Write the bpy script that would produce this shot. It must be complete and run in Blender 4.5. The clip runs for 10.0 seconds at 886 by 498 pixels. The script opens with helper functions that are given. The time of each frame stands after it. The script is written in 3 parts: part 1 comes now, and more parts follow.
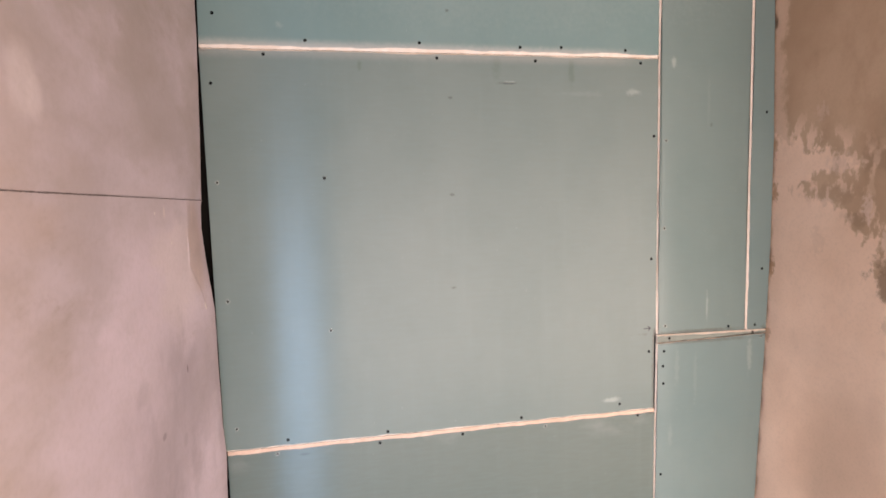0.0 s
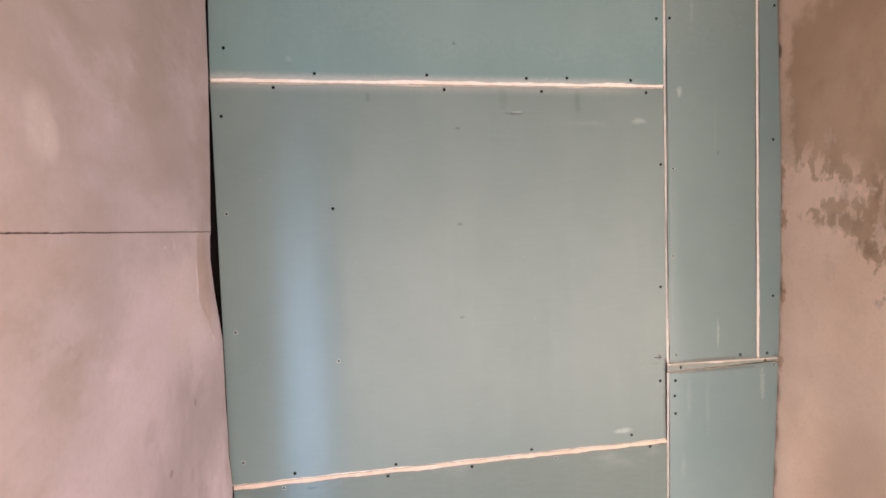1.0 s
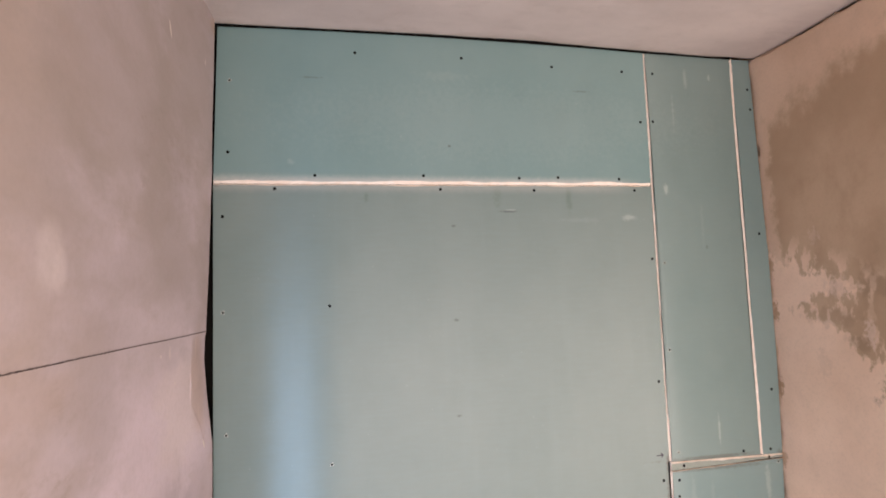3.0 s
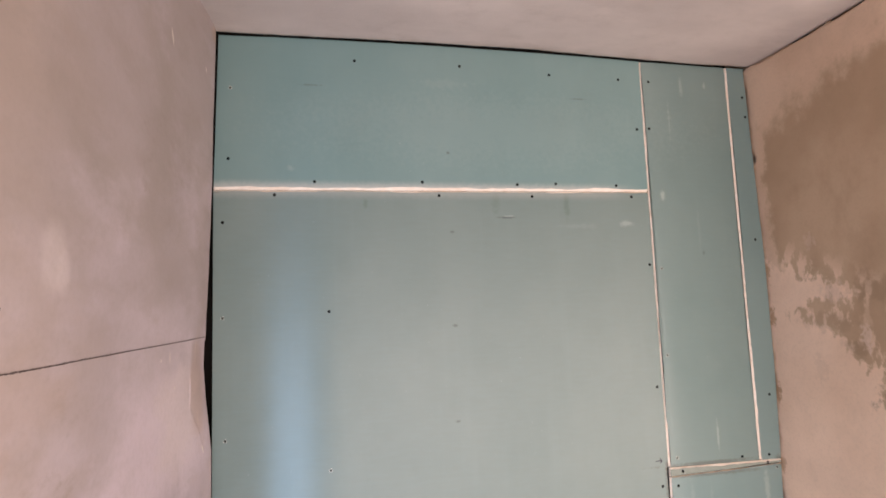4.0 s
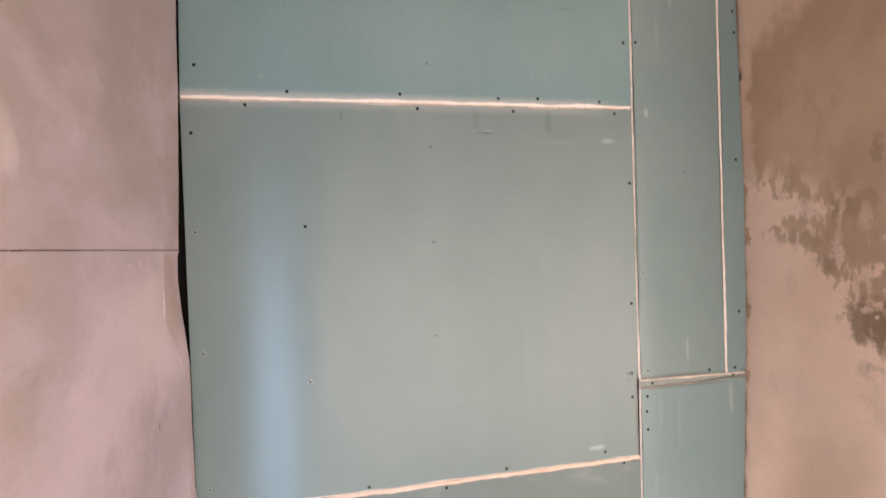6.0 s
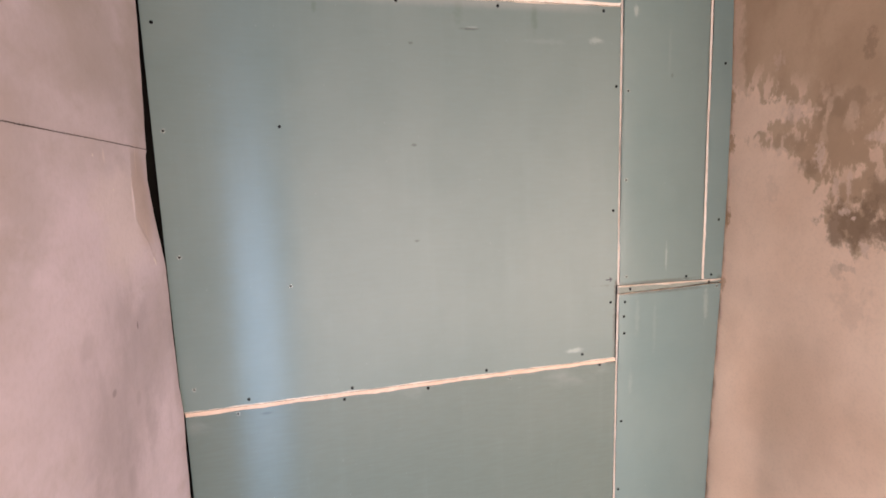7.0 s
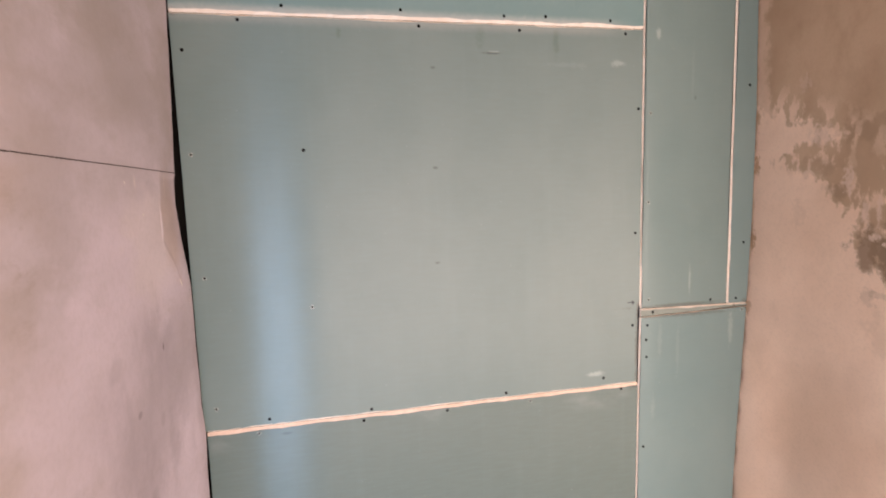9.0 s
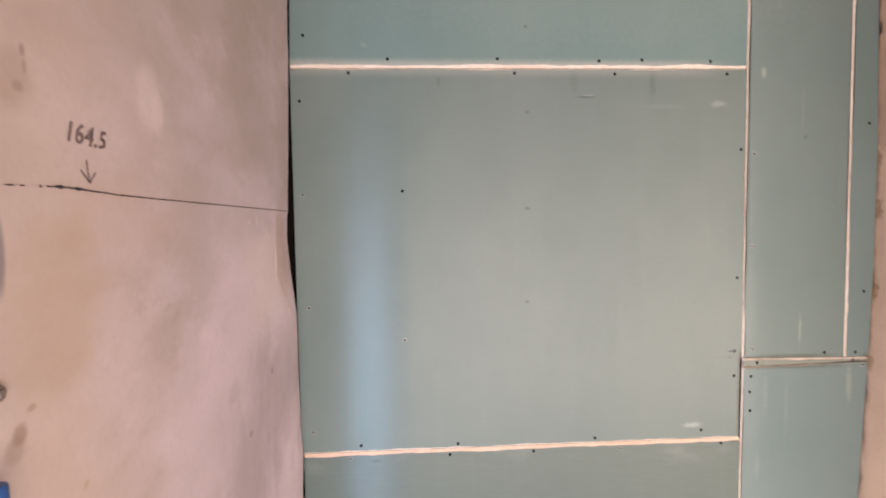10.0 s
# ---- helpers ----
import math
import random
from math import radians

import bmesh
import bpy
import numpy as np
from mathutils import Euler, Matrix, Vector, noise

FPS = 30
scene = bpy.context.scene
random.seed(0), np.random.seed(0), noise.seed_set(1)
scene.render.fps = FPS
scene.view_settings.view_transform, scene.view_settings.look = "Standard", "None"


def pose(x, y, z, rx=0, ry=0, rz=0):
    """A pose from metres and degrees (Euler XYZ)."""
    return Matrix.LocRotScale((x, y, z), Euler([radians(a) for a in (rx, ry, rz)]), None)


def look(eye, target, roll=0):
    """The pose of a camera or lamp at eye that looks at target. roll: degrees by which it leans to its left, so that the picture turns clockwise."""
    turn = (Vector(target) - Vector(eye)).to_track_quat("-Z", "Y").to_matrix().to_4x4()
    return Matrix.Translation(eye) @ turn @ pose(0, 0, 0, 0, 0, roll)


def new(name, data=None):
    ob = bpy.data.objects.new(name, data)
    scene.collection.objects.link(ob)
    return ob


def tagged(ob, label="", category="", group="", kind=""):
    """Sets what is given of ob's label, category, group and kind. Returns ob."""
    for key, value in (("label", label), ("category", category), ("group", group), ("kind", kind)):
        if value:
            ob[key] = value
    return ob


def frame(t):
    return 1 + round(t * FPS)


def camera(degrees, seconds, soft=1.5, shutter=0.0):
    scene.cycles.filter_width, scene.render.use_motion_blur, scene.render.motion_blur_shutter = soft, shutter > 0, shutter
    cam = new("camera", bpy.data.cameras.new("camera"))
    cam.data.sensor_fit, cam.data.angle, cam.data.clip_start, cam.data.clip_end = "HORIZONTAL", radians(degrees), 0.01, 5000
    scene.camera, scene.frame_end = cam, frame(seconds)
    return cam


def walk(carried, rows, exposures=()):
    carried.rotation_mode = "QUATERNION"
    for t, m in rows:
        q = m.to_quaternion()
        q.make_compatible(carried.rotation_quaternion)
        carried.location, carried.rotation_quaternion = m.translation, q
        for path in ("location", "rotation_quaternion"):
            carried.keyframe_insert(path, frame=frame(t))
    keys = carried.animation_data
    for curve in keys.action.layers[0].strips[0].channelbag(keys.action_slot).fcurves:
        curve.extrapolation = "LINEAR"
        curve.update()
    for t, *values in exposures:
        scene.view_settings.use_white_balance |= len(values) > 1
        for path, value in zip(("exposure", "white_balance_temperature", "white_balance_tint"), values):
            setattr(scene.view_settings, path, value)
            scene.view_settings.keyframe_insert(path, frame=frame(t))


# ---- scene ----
cam = camera(79.0, 10.0, 1.7, 0.4)
PATH = [
    (0, (0.334, -1.407, 1.619), (0.677, 0.557, 1.459), -1.3),
    (0.5, (0.33, -1.406, 1.641), (0.664, 0.563, 1.526), -1.5),
    (1, (0.326, -1.402, 1.638), (0.655, 0.569, 1.561), -1.6),
    (1.5, (0.312, -1.392, 1.651), (0.641, 0.58, 1.635), -1.6),
    (2, (0.313, -1.396, 1.671), (0.656, 0.574, 1.739), -1.7),
    (2.5, (0.313, -1.4, 1.689), (0.668, 0.564, 1.816), -1.7),
    (3, (0.314, -1.412, 1.705), (0.679, 0.546, 1.89), -1.8),
    (3.2, (0.307, -1.413, 1.7), (0.682, 0.541, 1.906), -1.8),
    (4.3, (0.315, -1.42, 1.695), (0.687, 0.533, 1.914), -1.9),
    (4.5, (0.318, -1.42, 1.697), (0.688, 0.534, 1.91), -1.8),
    (5, (0.318, -1.414, 1.682), (0.704, 0.538, 1.884), -1.9),
    (5.2, (0.32, -1.411, 1.668), (0.723, 0.54, 1.847), -1.9),
    (6.3, (0.329, -1.398, 1.611), (0.769, 0.551, 1.518), -1.7),
    (6.5, (0.332, -1.396, 1.588), (0.785, 0.546, 1.441), -1.7),
    (7, (0.333, -1.383, 1.563), (0.811, 0.541, 1.299), -1.7),
    (7.5, (0.334, -1.382, 1.561), (0.809, 0.537, 1.256), -1.6),
    (8, (0.329, -1.378, 1.56), (0.8, 0.542, 1.253), -1.6),
    (8.5, (0.327, -1.375, 1.577), (0.791, 0.547, 1.278), -1.6),
    (9, (0.328, -1.382, 1.59), (0.742, 0.562, 1.372), -1.5),
    (9.5, (0.317, -1.396, 1.6), (0.59, 0.579, 1.436), -1.2),
    (10, (0.309, -1.415, 1.611), (0.413, 0.58, 1.515), -0.6),
]
walk(cam, [(t, look(eye, target, roll)) for t, eye, target, roll in PATH],
     [(0, -0.04, 6390, 10.2), (1.0, -0.04, 6360, 10), (2.5, -0.05, 6230, 8.2), (5.0, -0.07, 6170, 7.5), (6.3, -0.05, 6360, 10), (8.0, -0.05, 6440, 10.8), (10.0, -0.07, 6450, 10)])

# ---- light ----
world = bpy.data.worlds.new("world")
scene.world = world
world.use_nodes = True
sky = world.node_tree.nodes.new("ShaderNodeTexSky")
sky.sky_type, sky.sun_disc = "NISHITA", False
sky.sun_elevation, sky.sun_rotation = radians(35), radians(200)
world.node_tree.links.new(sky.outputs[0], world.node_tree.nodes["Background"].inputs[0])
world.node_tree.nodes["Background"].inputs[1].default_value = 0.05

BACK = -2.4          # unseen wall behind the camera, added to frame the warm lamp
WARM_OPENING = (0.22, 2.85, 0.38, 1.60)
COOL_OPENING = (-0.18, 0.175, 0.0, 1.50)
STUB = -1.64         # unseen wall beside the camera, added to frame the cool lamp


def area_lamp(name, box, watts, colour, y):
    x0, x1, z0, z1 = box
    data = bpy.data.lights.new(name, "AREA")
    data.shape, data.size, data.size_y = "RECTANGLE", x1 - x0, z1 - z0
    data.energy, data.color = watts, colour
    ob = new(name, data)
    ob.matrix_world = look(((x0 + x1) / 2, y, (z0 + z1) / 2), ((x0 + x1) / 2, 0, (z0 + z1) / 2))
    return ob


# unseen lamps in assumed openings, sized for the glare on the boards
area_lamp("warm_stand_in_light", (WARM_OPENING[0] + 0.01, WARM_OPENING[1] - 0.03, WARM_OPENING[2] + 0.03, WARM_OPENING[3] - 0.03), 90, (1.0, 0.79, 0.70), BACK - 0.02)
area_lamp("daylight", (COOL_OPENING[0] + 0.02, COOL_OPENING[1] - 0.02, 0.02, COOL_OPENING[3] - 0.02), 17, (0.45, 0.67, 1.0), STUB - 0.02)


# ---- materials ----
def nd(nt, kind, ins=(), operation="", use_clamp=False, data_type="", blend_type="", interpolation_type=""):
    node = nt.nodes.new("ShaderNode" + kind)
    if operation:
        node.operation, node.use_clamp = operation, use_clamp
    if data_type:
        node.data_type, node.blend_type = data_type, blend_type
    if interpolation_type:
        node.interpolation_type = interpolation_type
    for key, value in dict(ins).items():
        if isinstance(value, bpy.types.NodeSocket):
            nt.links.new(value, node.inputs[key])
        else:
            node.inputs[key].default_value = value
    return node


def mth(nt, op, *args, clamp=False):
    return nd(nt, "Math", dict(enumerate(args)), operation=op, use_clamp=clamp).outputs[0]


def mixc(nt, fac, a, b, blend="MIX"):
    return nd(nt, "Mix", {0: fac, 6: a, 7: b}, data_type="RGBA", blend_type=blend).outputs[2]


def rgb(r, g, b):
    return (r, g, b, 1.0)


def place(nt):
    """World position, split: (vector, x, y, z)."""
    pos = nd(nt, "NewGeometry").outputs["Position"]
    sep = nd(nt, "SeparateXYZ", {0: pos})
    return pos, sep.outputs[0], sep.outputs[1], sep.outputs[2]


def grain(nt, pos, scale, detail=4.0, rough=0.55, stretch=(1, 1, 1), shift=(0, 0, 0)):
    v = nd(nt, "Mapping", {0: pos, 1: shift, 3: stretch}).outputs[0]
    return nd(nt, "TexNoise", {"Vector": v, "Scale": scale, "Detail": detail, "Roughness": rough}).outputs[0]


def between(nt, value, lo, hi):
    return nd(nt, "MapRange", {0: value, 1: lo, 2: hi}, interpolation_type="SMOOTHSTEP").outputs[0]


def blot(nt, u, v, cu, cv, ru, rv, warp, amount=0.6, edge=0.6):
    """An uneven spot: 1 inside, 0 outside."""
    a = mth(nt, "DIVIDE", mth(nt, "SUBTRACT", u, cu), ru)
    b = mth(nt, "DIVIDE", mth(nt, "SUBTRACT", v, cv), rv)
    d = mth(nt, "SQRT", mth(nt, "ADD", mth(nt, "MULTIPLY", a, a), mth(nt, "MULTIPLY", b, b)))
    w = mth(nt, "MULTIPLY", mth(nt, "SUBTRACT", warp, 0.5), amount * 3)
    return between(nt, mth(nt, "ADD", d, w), 1.0 + edge / 2, 1.0 - edge / 2)


def material(name):
    m = bpy.data.materials.new(name)
    m.use_nodes = True
    return m, m.node_tree, m.node_tree.nodes["Principled BSDF"]


def wire(nt, bsdf, **ins):
    for key, value in ins.items():
        key = key.replace("_", " ")
        if isinstance(value, bpy.types.NodeSocket):
            nt.links.new(value, bsdf.inputs[key])
        else:
            bsdf.inputs[key].default_value = value


def bump(nt, height, strength, distance):
    return nd(nt, "Bump", {"Strength": strength, "Distance": distance, "Height": height}).outputs[0]


def plain(name, colour, rough=0.7, metal=0.0, scale=60, vary=0.25):
    m, nt, b = material(name)
    pos, x, y, z = place(nt)
    n = grain(nt, pos, scale)
    dark = tuple(c * (1 - vary) for c in colour[:3]) + (1,)
    wire(nt, b, Base_Color=mixc(nt, n, dark, colour), Roughness=rough, Metallic=metal, Normal=bump(nt, n, 0.25, 0.002))
    return m


def board_paper(name, tone_a, tone_b):
    """Green face paper of moisture-proof drywall: faint fibre, scuffs, sanding dust along the upper joint."""
    m, nt, b = material(name)
    pos, x, y, z = place(nt)
    broad = grain(nt, pos, 2.2, 3)
    fibre = grain(nt, pos, 70, 3, 0.6, (0.25, 1, 1.6))
    streak = grain(nt, pos, 14, 3, 0.6, (1.6, 1, 0.12))
    warp = grain(nt, pos, 75, 4, 0.65)
    col = mixc(nt, between(nt, broad, 0.3, 0.7), tone_a, tone_b)
    col = mixc(nt, mth(nt, "MULTIPLY", between(nt, fibre, 0.3, 0.75), 0.10), col, rgb(0.21, 0.31, 0.30))
    col = mixc(nt, mth(nt, "MULTIPLY", between(nt, streak, 0.5, 0.8), 0.09), col, rgb(0.25, 0.33, 0.31))
    patch = grain(nt, pos, 7, 5, 0.65, (1, 1, 0.6), (8, 0, 2))
    col = mixc(nt, mth(nt, "MULTIPLY", between(nt, patch, 0.42, 0.75), 0.22), col, mixc(nt, 0.5, col, rgb(0.10, 0.15, 0.13)))
    speck = grain(nt, pos, 160, 2, 0.5, (1, 1, 0.5), (1, 0, 9))
    col = mixc(nt, mth(nt, "MULTIPLY", between(nt, speck, 0.70, 0.78), 0.30), col, WHITE_RUB)
    for cu, cv, ru, rv, f, c in SCUFFS:
        col = mixc(nt, mth(nt, "MULTIPLY", blot(nt, x, z, cu, cv, ru, rv, warp, 1.1, 1.3), f), col, c)
    # dust rubbed off the cut edge along the upper joint, left of the tall strips
    off = mth(nt, "ABSOLUTE", mth(nt, "SUBTRACT", z, 2.014))
    dust = mth(nt, "MULTIPLY", between(nt, mth(nt, "ADD", off, mth(nt, "MULTIPLY", warp, 0.012)), 0.036, 0.008), between(nt, x, 1.2, 1.0))
    col = mixc(nt, mth(nt, "MULTIPLY", dust, mth(nt, "ADD", 0.17, mth(nt, "MULTIPLY", between(nt, z, 2.012, 2.02), 0.26))), col, rgb(0.76, 0.68, 0.61))
    dusty = grain(nt, pos, 9, 4, 0.6, (0.5, 1, 1), (3, 0, 5))
    off = mth(nt, "ABSOLUTE", mth(nt, "SUBTRACT", z, 0.975))
    low = mth(nt, "MULTIPLY", between(nt, off, 0.045, 0.0), between(nt, dusty, 0.5, 0.68))
    low = mth(nt, "MULTIPLY", low, between(nt, x, 1.19, 1.15))
    col = mixc(nt, mth(nt, "MULTIPLY", low, 0.14), col, rgb(0.55, 0.56, 0.52))
    wire(nt, b, Base_Color=col, Roughness=0.28, Anisotropic=0.96, Tangent=nd(nt, "CombineXYZ", {2: 1.0}).outputs[0],
         Normal=bump(nt, fibre, 0.015, 0.0005))
    b.inputs["Specular IOR Level"].default_value = 0.4
    b.inputs["Coat Weight"].default_value, b.inputs["Coat Roughness"].default_value = 0.12, 0.5
    return m


BROWN_DIRT_AND_GAP = rgb(0.085, 0.06, 0.04)
WHITE_RUB, DARK_RUB, DAMP_RUN = rgb(0.38, 0.43, 0.40), rgb(0.07, 0.085, 0.08), rgb(0.12, 0.17, 0.14)
SCUFFS = [
    # brown dirt by the joints; near x 1.2 the gap's shade is painted on
    (1.199, 1.226, 0.007, 0.022, 0.65, BROWN_DIRT_AND_GAP), (1.1935, 1.11, 0.004, 0.10, 0.45, BROWN_DIRT_AND_GAP), (1.19, 1.003, 0.014, 0.008, 0.55, BROWN_DIRT_AND_GAP), (0.75, 0.988, 0.32, 0.006, 0.22, DAMP_RUN),
    (1.33, 1.236, 0.12, 0.004, 0.45, BROWN_DIRT_AND_GAP), (1.36, 1.204, 0.14, 0.004, 0.40, BROWN_DIRT_AND_GAP), (1.556, 1.225, 0.012, 0.012, 0.5, BROWN_DIRT_AND_GAP), (0.004, 2.012, 0.008, 0.008, 0.5, BROWN_DIRT_AND_GAP),
    (0.75, 2.19, 0.48, 0.085, 0.10, WHITE_RUB), (1.36, 1.90, 0.004, 0.06, 0.10, WHITE_RUB), (1.29, 2.24, 0.003, 0.05, 0.25, WHITE_RUB), (1.42, 2.352, 0.004, 0.008, 0.5, WHITE_RUB),
    (1.27, 1.13, 0.006, 0.05, 0.15, WHITE_RUB), (1.33, 1.10, 0.005, 0.07, 0.12, WHITE_RUB), (1.25, 0.93, 0.006, 0.03, 0.15, WHITE_RUB),
    (0.765, 1.940, 0.022, 0.003, 0.7, DARK_RUB), (0.770, 1.944, 0.012, 0.002, 0.5, WHITE_RUB),
    (1.125, 1.922, 0.018, 0.008, 0.50, WHITE_RUB), (0.98, 1.915, 0.05, 0.006, 0.10, WHITE_RUB), (0.200, 0.978, 0.010, 0.003, 0.5, DARK_RUB),
    (1.065, 1.050, 0.020, 0.006, 0.7, WHITE_RUB), (0.375, 1.978, 0.005, 0.010, 0.7, DAMP_RUN),
    (0.735, 1.985, 0.010, 0.03, 0.45, DAMP_RUN), (0.945, 1.975, 0.008, 0.035, 0.6, DAMP_RUN),
    (0.233, 2.300, 0.022, 0.0022, 0.38, DARK_RUB), (1.000, 2.292, 0.022, 0.0022, 0.38, DARK_RUB),
    (0.183, 2.071, 0.008, 0.006, 0.25, WHITE_RUB), (1.250, 2.007, 0.007, 0.012, 0.65, WHITE_RUB),
    (1.338, 2.345, 0.005, 0.03, 0.35, WHITE_RUB), (1.510, 1.150, 0.007, 0.045, 0.4, WHITE_RUB),
    (1.365, 1.310, 0.003, 0.035, 0.5, WHITE_RUB), (0.60, 2.32, 0.06, 0.012, 0.10, WHITE_RUB),
    (0.609, 1.901, 0.006, 0.003, 0.6, DARK_RUB), (0.608, 1.648, 0.006, 0.003, 0.6, DARK_RUB),
    (0.607, 1.399, 0.006, 0.003, 0.6, DARK_RUB), (0.604, 2.121, 0.004, 0.003, 0.6, DARK_RUB),
    (1.370, 1.834, 0.003, 0.005, 0.4, DARK_RUB),
]


def left_plaster():
    """Pinkish beige smooth plaster, cloudy, taupe higher up and lilac lower down, with greyer trowel marks and tan
    water stains.
    """
    m, nt, b = material("pink_plaster")
    pos, x, y, z = place(nt)
    cloud = grain(nt, pos, 4.2, 5, 0.55, (1, 0.5, 1))
    mott = grain(nt, pos, 13, 5, 0.6, (1, 0.5, 1), (4, 2, 1))
    fine = grain(nt, pos, 120, 3)
    warp = grain(nt, pos, 16, 5, 0.6, (1, 0.6, 1))
    col = mixc(nt, between(nt, cloud, 0.32, 0.66), rgb(0.49, 0.412, 0.416), rgb(0.645, 0.548, 0.586))
    col = mixc(nt, mth(nt, "MULTIPLY", between(nt, mott, 0.46, 0.72), 0.6), col, rgb(0.44, 0.365, 0.345))
    dirt = mth(nt, "MULTIPLY", between(nt, grain(nt, pos, 34, 6, 0.7, (1, 0.5, 1), (7, 1, 3)), 0.50, 0.72), between(nt, grain(nt, pos, 3, 3, 0.5, (1, 0.6, 1), (2, 6, 1)), 0.45, 0.65))
    col = mixc(nt, mth(nt, "MULTIPLY", dirt, 0.55), col, rgb(0.36, 0.285, 0.245))
    # tanner away from the corner, with a wavering border
    far_tan = between(nt, mth(nt, "ADD", y, mth(nt, "MULTIPLY", mth(nt, "SUBTRACT", cloud, 0.5), 0.6)), -0.60, -0.92)
    col = mixc(nt, mth(nt, "MULTIPLY", far_tan, 0.7), col, mixc(nt, between(nt, cloud, 0.3, 0.7), rgb(0.54, 0.425, 0.355), rgb(0.62, 0.505, 0.435)))
    for cu, cv, ru, rv, f, c in WALL_BLOTS:
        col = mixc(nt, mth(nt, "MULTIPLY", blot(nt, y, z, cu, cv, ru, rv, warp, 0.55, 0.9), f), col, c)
    smear = grain(nt, pos, 17, 5, 0.62, (1, 1, 0.45), (1, 4, 2))
    zone = blot(nt, y, z, -0.26, 1.16, 0.27, 0.23, warp, 0.5, 0.5)
    col = mixc(nt, mth(nt, "MULTIPLY", mth(nt, "MULTIPLY", zone, between(nt, smear, 0.44, 0.66)), 0.30), col, rgb(0.39, 0.32, 0.345))
    col = mixc(nt, mth(nt, "MULTIPLY", between(nt, fine, 0.4, 0.7), 0.10), col, rgb(0.35, 0.28, 0.25))
    wire(nt, b, Base_Color=col, Roughness=0.75, Normal=bump(nt, mth(nt, "ADD", mth(nt, "MULTIPLY", mott, 2.0), fine), 0.12, 0.002))
    return m


LILAC = rgb(0.735, 0.612, 0.675)
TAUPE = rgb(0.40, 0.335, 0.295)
TAN, GREY_PINK, PALE, DARK_DIRT = rgb(0.50, 0.365, 0.27), rgb(0.37, 0.305, 0.32), rgb(0.80, 0.68, 0.63), rgb(0.10, 0.075, 0.065)
# broad taupe blots lie high, broad lilac ones low; small stains and flakes between
WALL_BLOTS = [
    (-0.285, 1.453, 0.2524, 0.1771, 0.60, LILAC), (-0.395, 1.133, 0.223, 0.1481, 0.45, LILAC), (-0.170, 0.984, 0.1744, 0.1845, 0.55, LILAC),
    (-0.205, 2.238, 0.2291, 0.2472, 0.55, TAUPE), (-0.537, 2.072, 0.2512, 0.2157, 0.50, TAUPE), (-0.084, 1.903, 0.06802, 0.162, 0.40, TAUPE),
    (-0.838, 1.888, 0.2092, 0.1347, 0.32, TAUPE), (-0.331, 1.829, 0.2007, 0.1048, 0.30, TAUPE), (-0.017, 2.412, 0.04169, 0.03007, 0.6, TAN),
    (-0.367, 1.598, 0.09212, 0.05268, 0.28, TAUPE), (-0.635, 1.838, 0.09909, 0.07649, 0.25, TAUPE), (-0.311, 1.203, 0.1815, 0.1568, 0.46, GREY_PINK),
    (-0.134, 1.244, 0.08625, 0.1325, 0.34, GREY_PINK), (-0.429, 1.055, 0.1219, 0.1488, 0.26, GREY_PINK), (-0.108, 1.615, 0.002568, 0.02641, 0.7, PALE),
    (-0.349, 1.483, 0.1834, 0.1051, 0.3, LILAC), (-0.303, 1.620, 0.005429, 0.01253, 0.5, PALE), (-0.101, 1.468, 0.003417, 0.01827, 0.6, PALE),
    (-0.205, 1.084, 0.02641, 0.0515, 0.4, GREY_PINK), (-0.537, 1.263, 0.04825, 0.03775, 0.15, GREY_PINK), (-0.556, 1.316, 0.1941, 0.1298, 0.45, LILAC),
    (-0.213, 1.501, 0.1412, 0.1031, 0.35, PALE), (-0.805, 1.619, 0.1036, 0.0447, 0.30, TAN), (-0.890, 1.361, 0.003708, 0.00339, 0.5, TAN),
    (-0.097, 1.534, 0.05291, 0.1014, 0.50, rgb(0.48, 0.345, 0.28)), (-0.217, 1.288, 0.00265, 0.006191, 0.7, DARK_DIRT), (-0.557, 0.955, 0.003881, 0.01081, 0.7, DARK_DIRT),
    (-0.376, 1.208, 0.009235, 0.00633, 0.4, DARK_DIRT), (-0.258, 1.153, 0.01251, 0.01245, 0.35, GREY_PINK), (-0.460, 1.320, 0.02835, 0.01921, 0.30, GREY_PINK),
    (-0.331, 1.022, 0.01824, 0.03145, 0.35, GREY_PINK), (-0.738, 1.768, 0.030, 0.036, 0.50, rgb(0.76, 0.66, 0.645)), (-0.715, 1.752, 0.014, 0.024, 0.35, rgb(0.76, 0.66, 0.645)),
    (-0.915, 1.535, 0.06, 0.075, 0.50, TAN), (-0.965, 1.735, 0.024, 0.024, 0.45, rgb(0.36, 0.26, 0.20)), (-0.949, 1.757, 0.0035, 0.005, 0.55, rgb(0.22, 0.15, 0.11)), (-0.947, 1.744, 0.0028, 0.006, 0.4, rgb(0.22, 0.15, 0.11)), (-0.955, 1.726, 0.006, 0.004, 0.35, rgb(0.22, 0.15, 0.11)),
    (-0.970, 1.443, 0.008, 0.008, 0.65, rgb(0.30, 0.20, 0.14)), (-0.976, 1.433, 0.011, 0.010, 0.45, rgb(0.33, 0.23, 0.17)),
    (-0.956, 1.461, 0.005, 0.003, 0.6, rgb(0.36, 0.25, 0.18)), (-0.888, 1.363, 0.004, 0.003, 0.6, TAN), (-0.868, 1.560, 0.05, 0.020, 0.30, TAN),
    (-0.985, 1.590, 0.006, 0.03, 0.7, rgb(0.16, 0.16, 0.17)), (-0.985, 1.68, 0.006, 0.014, 0.5, rgb(0.30, 0.23, 0.19)),
]


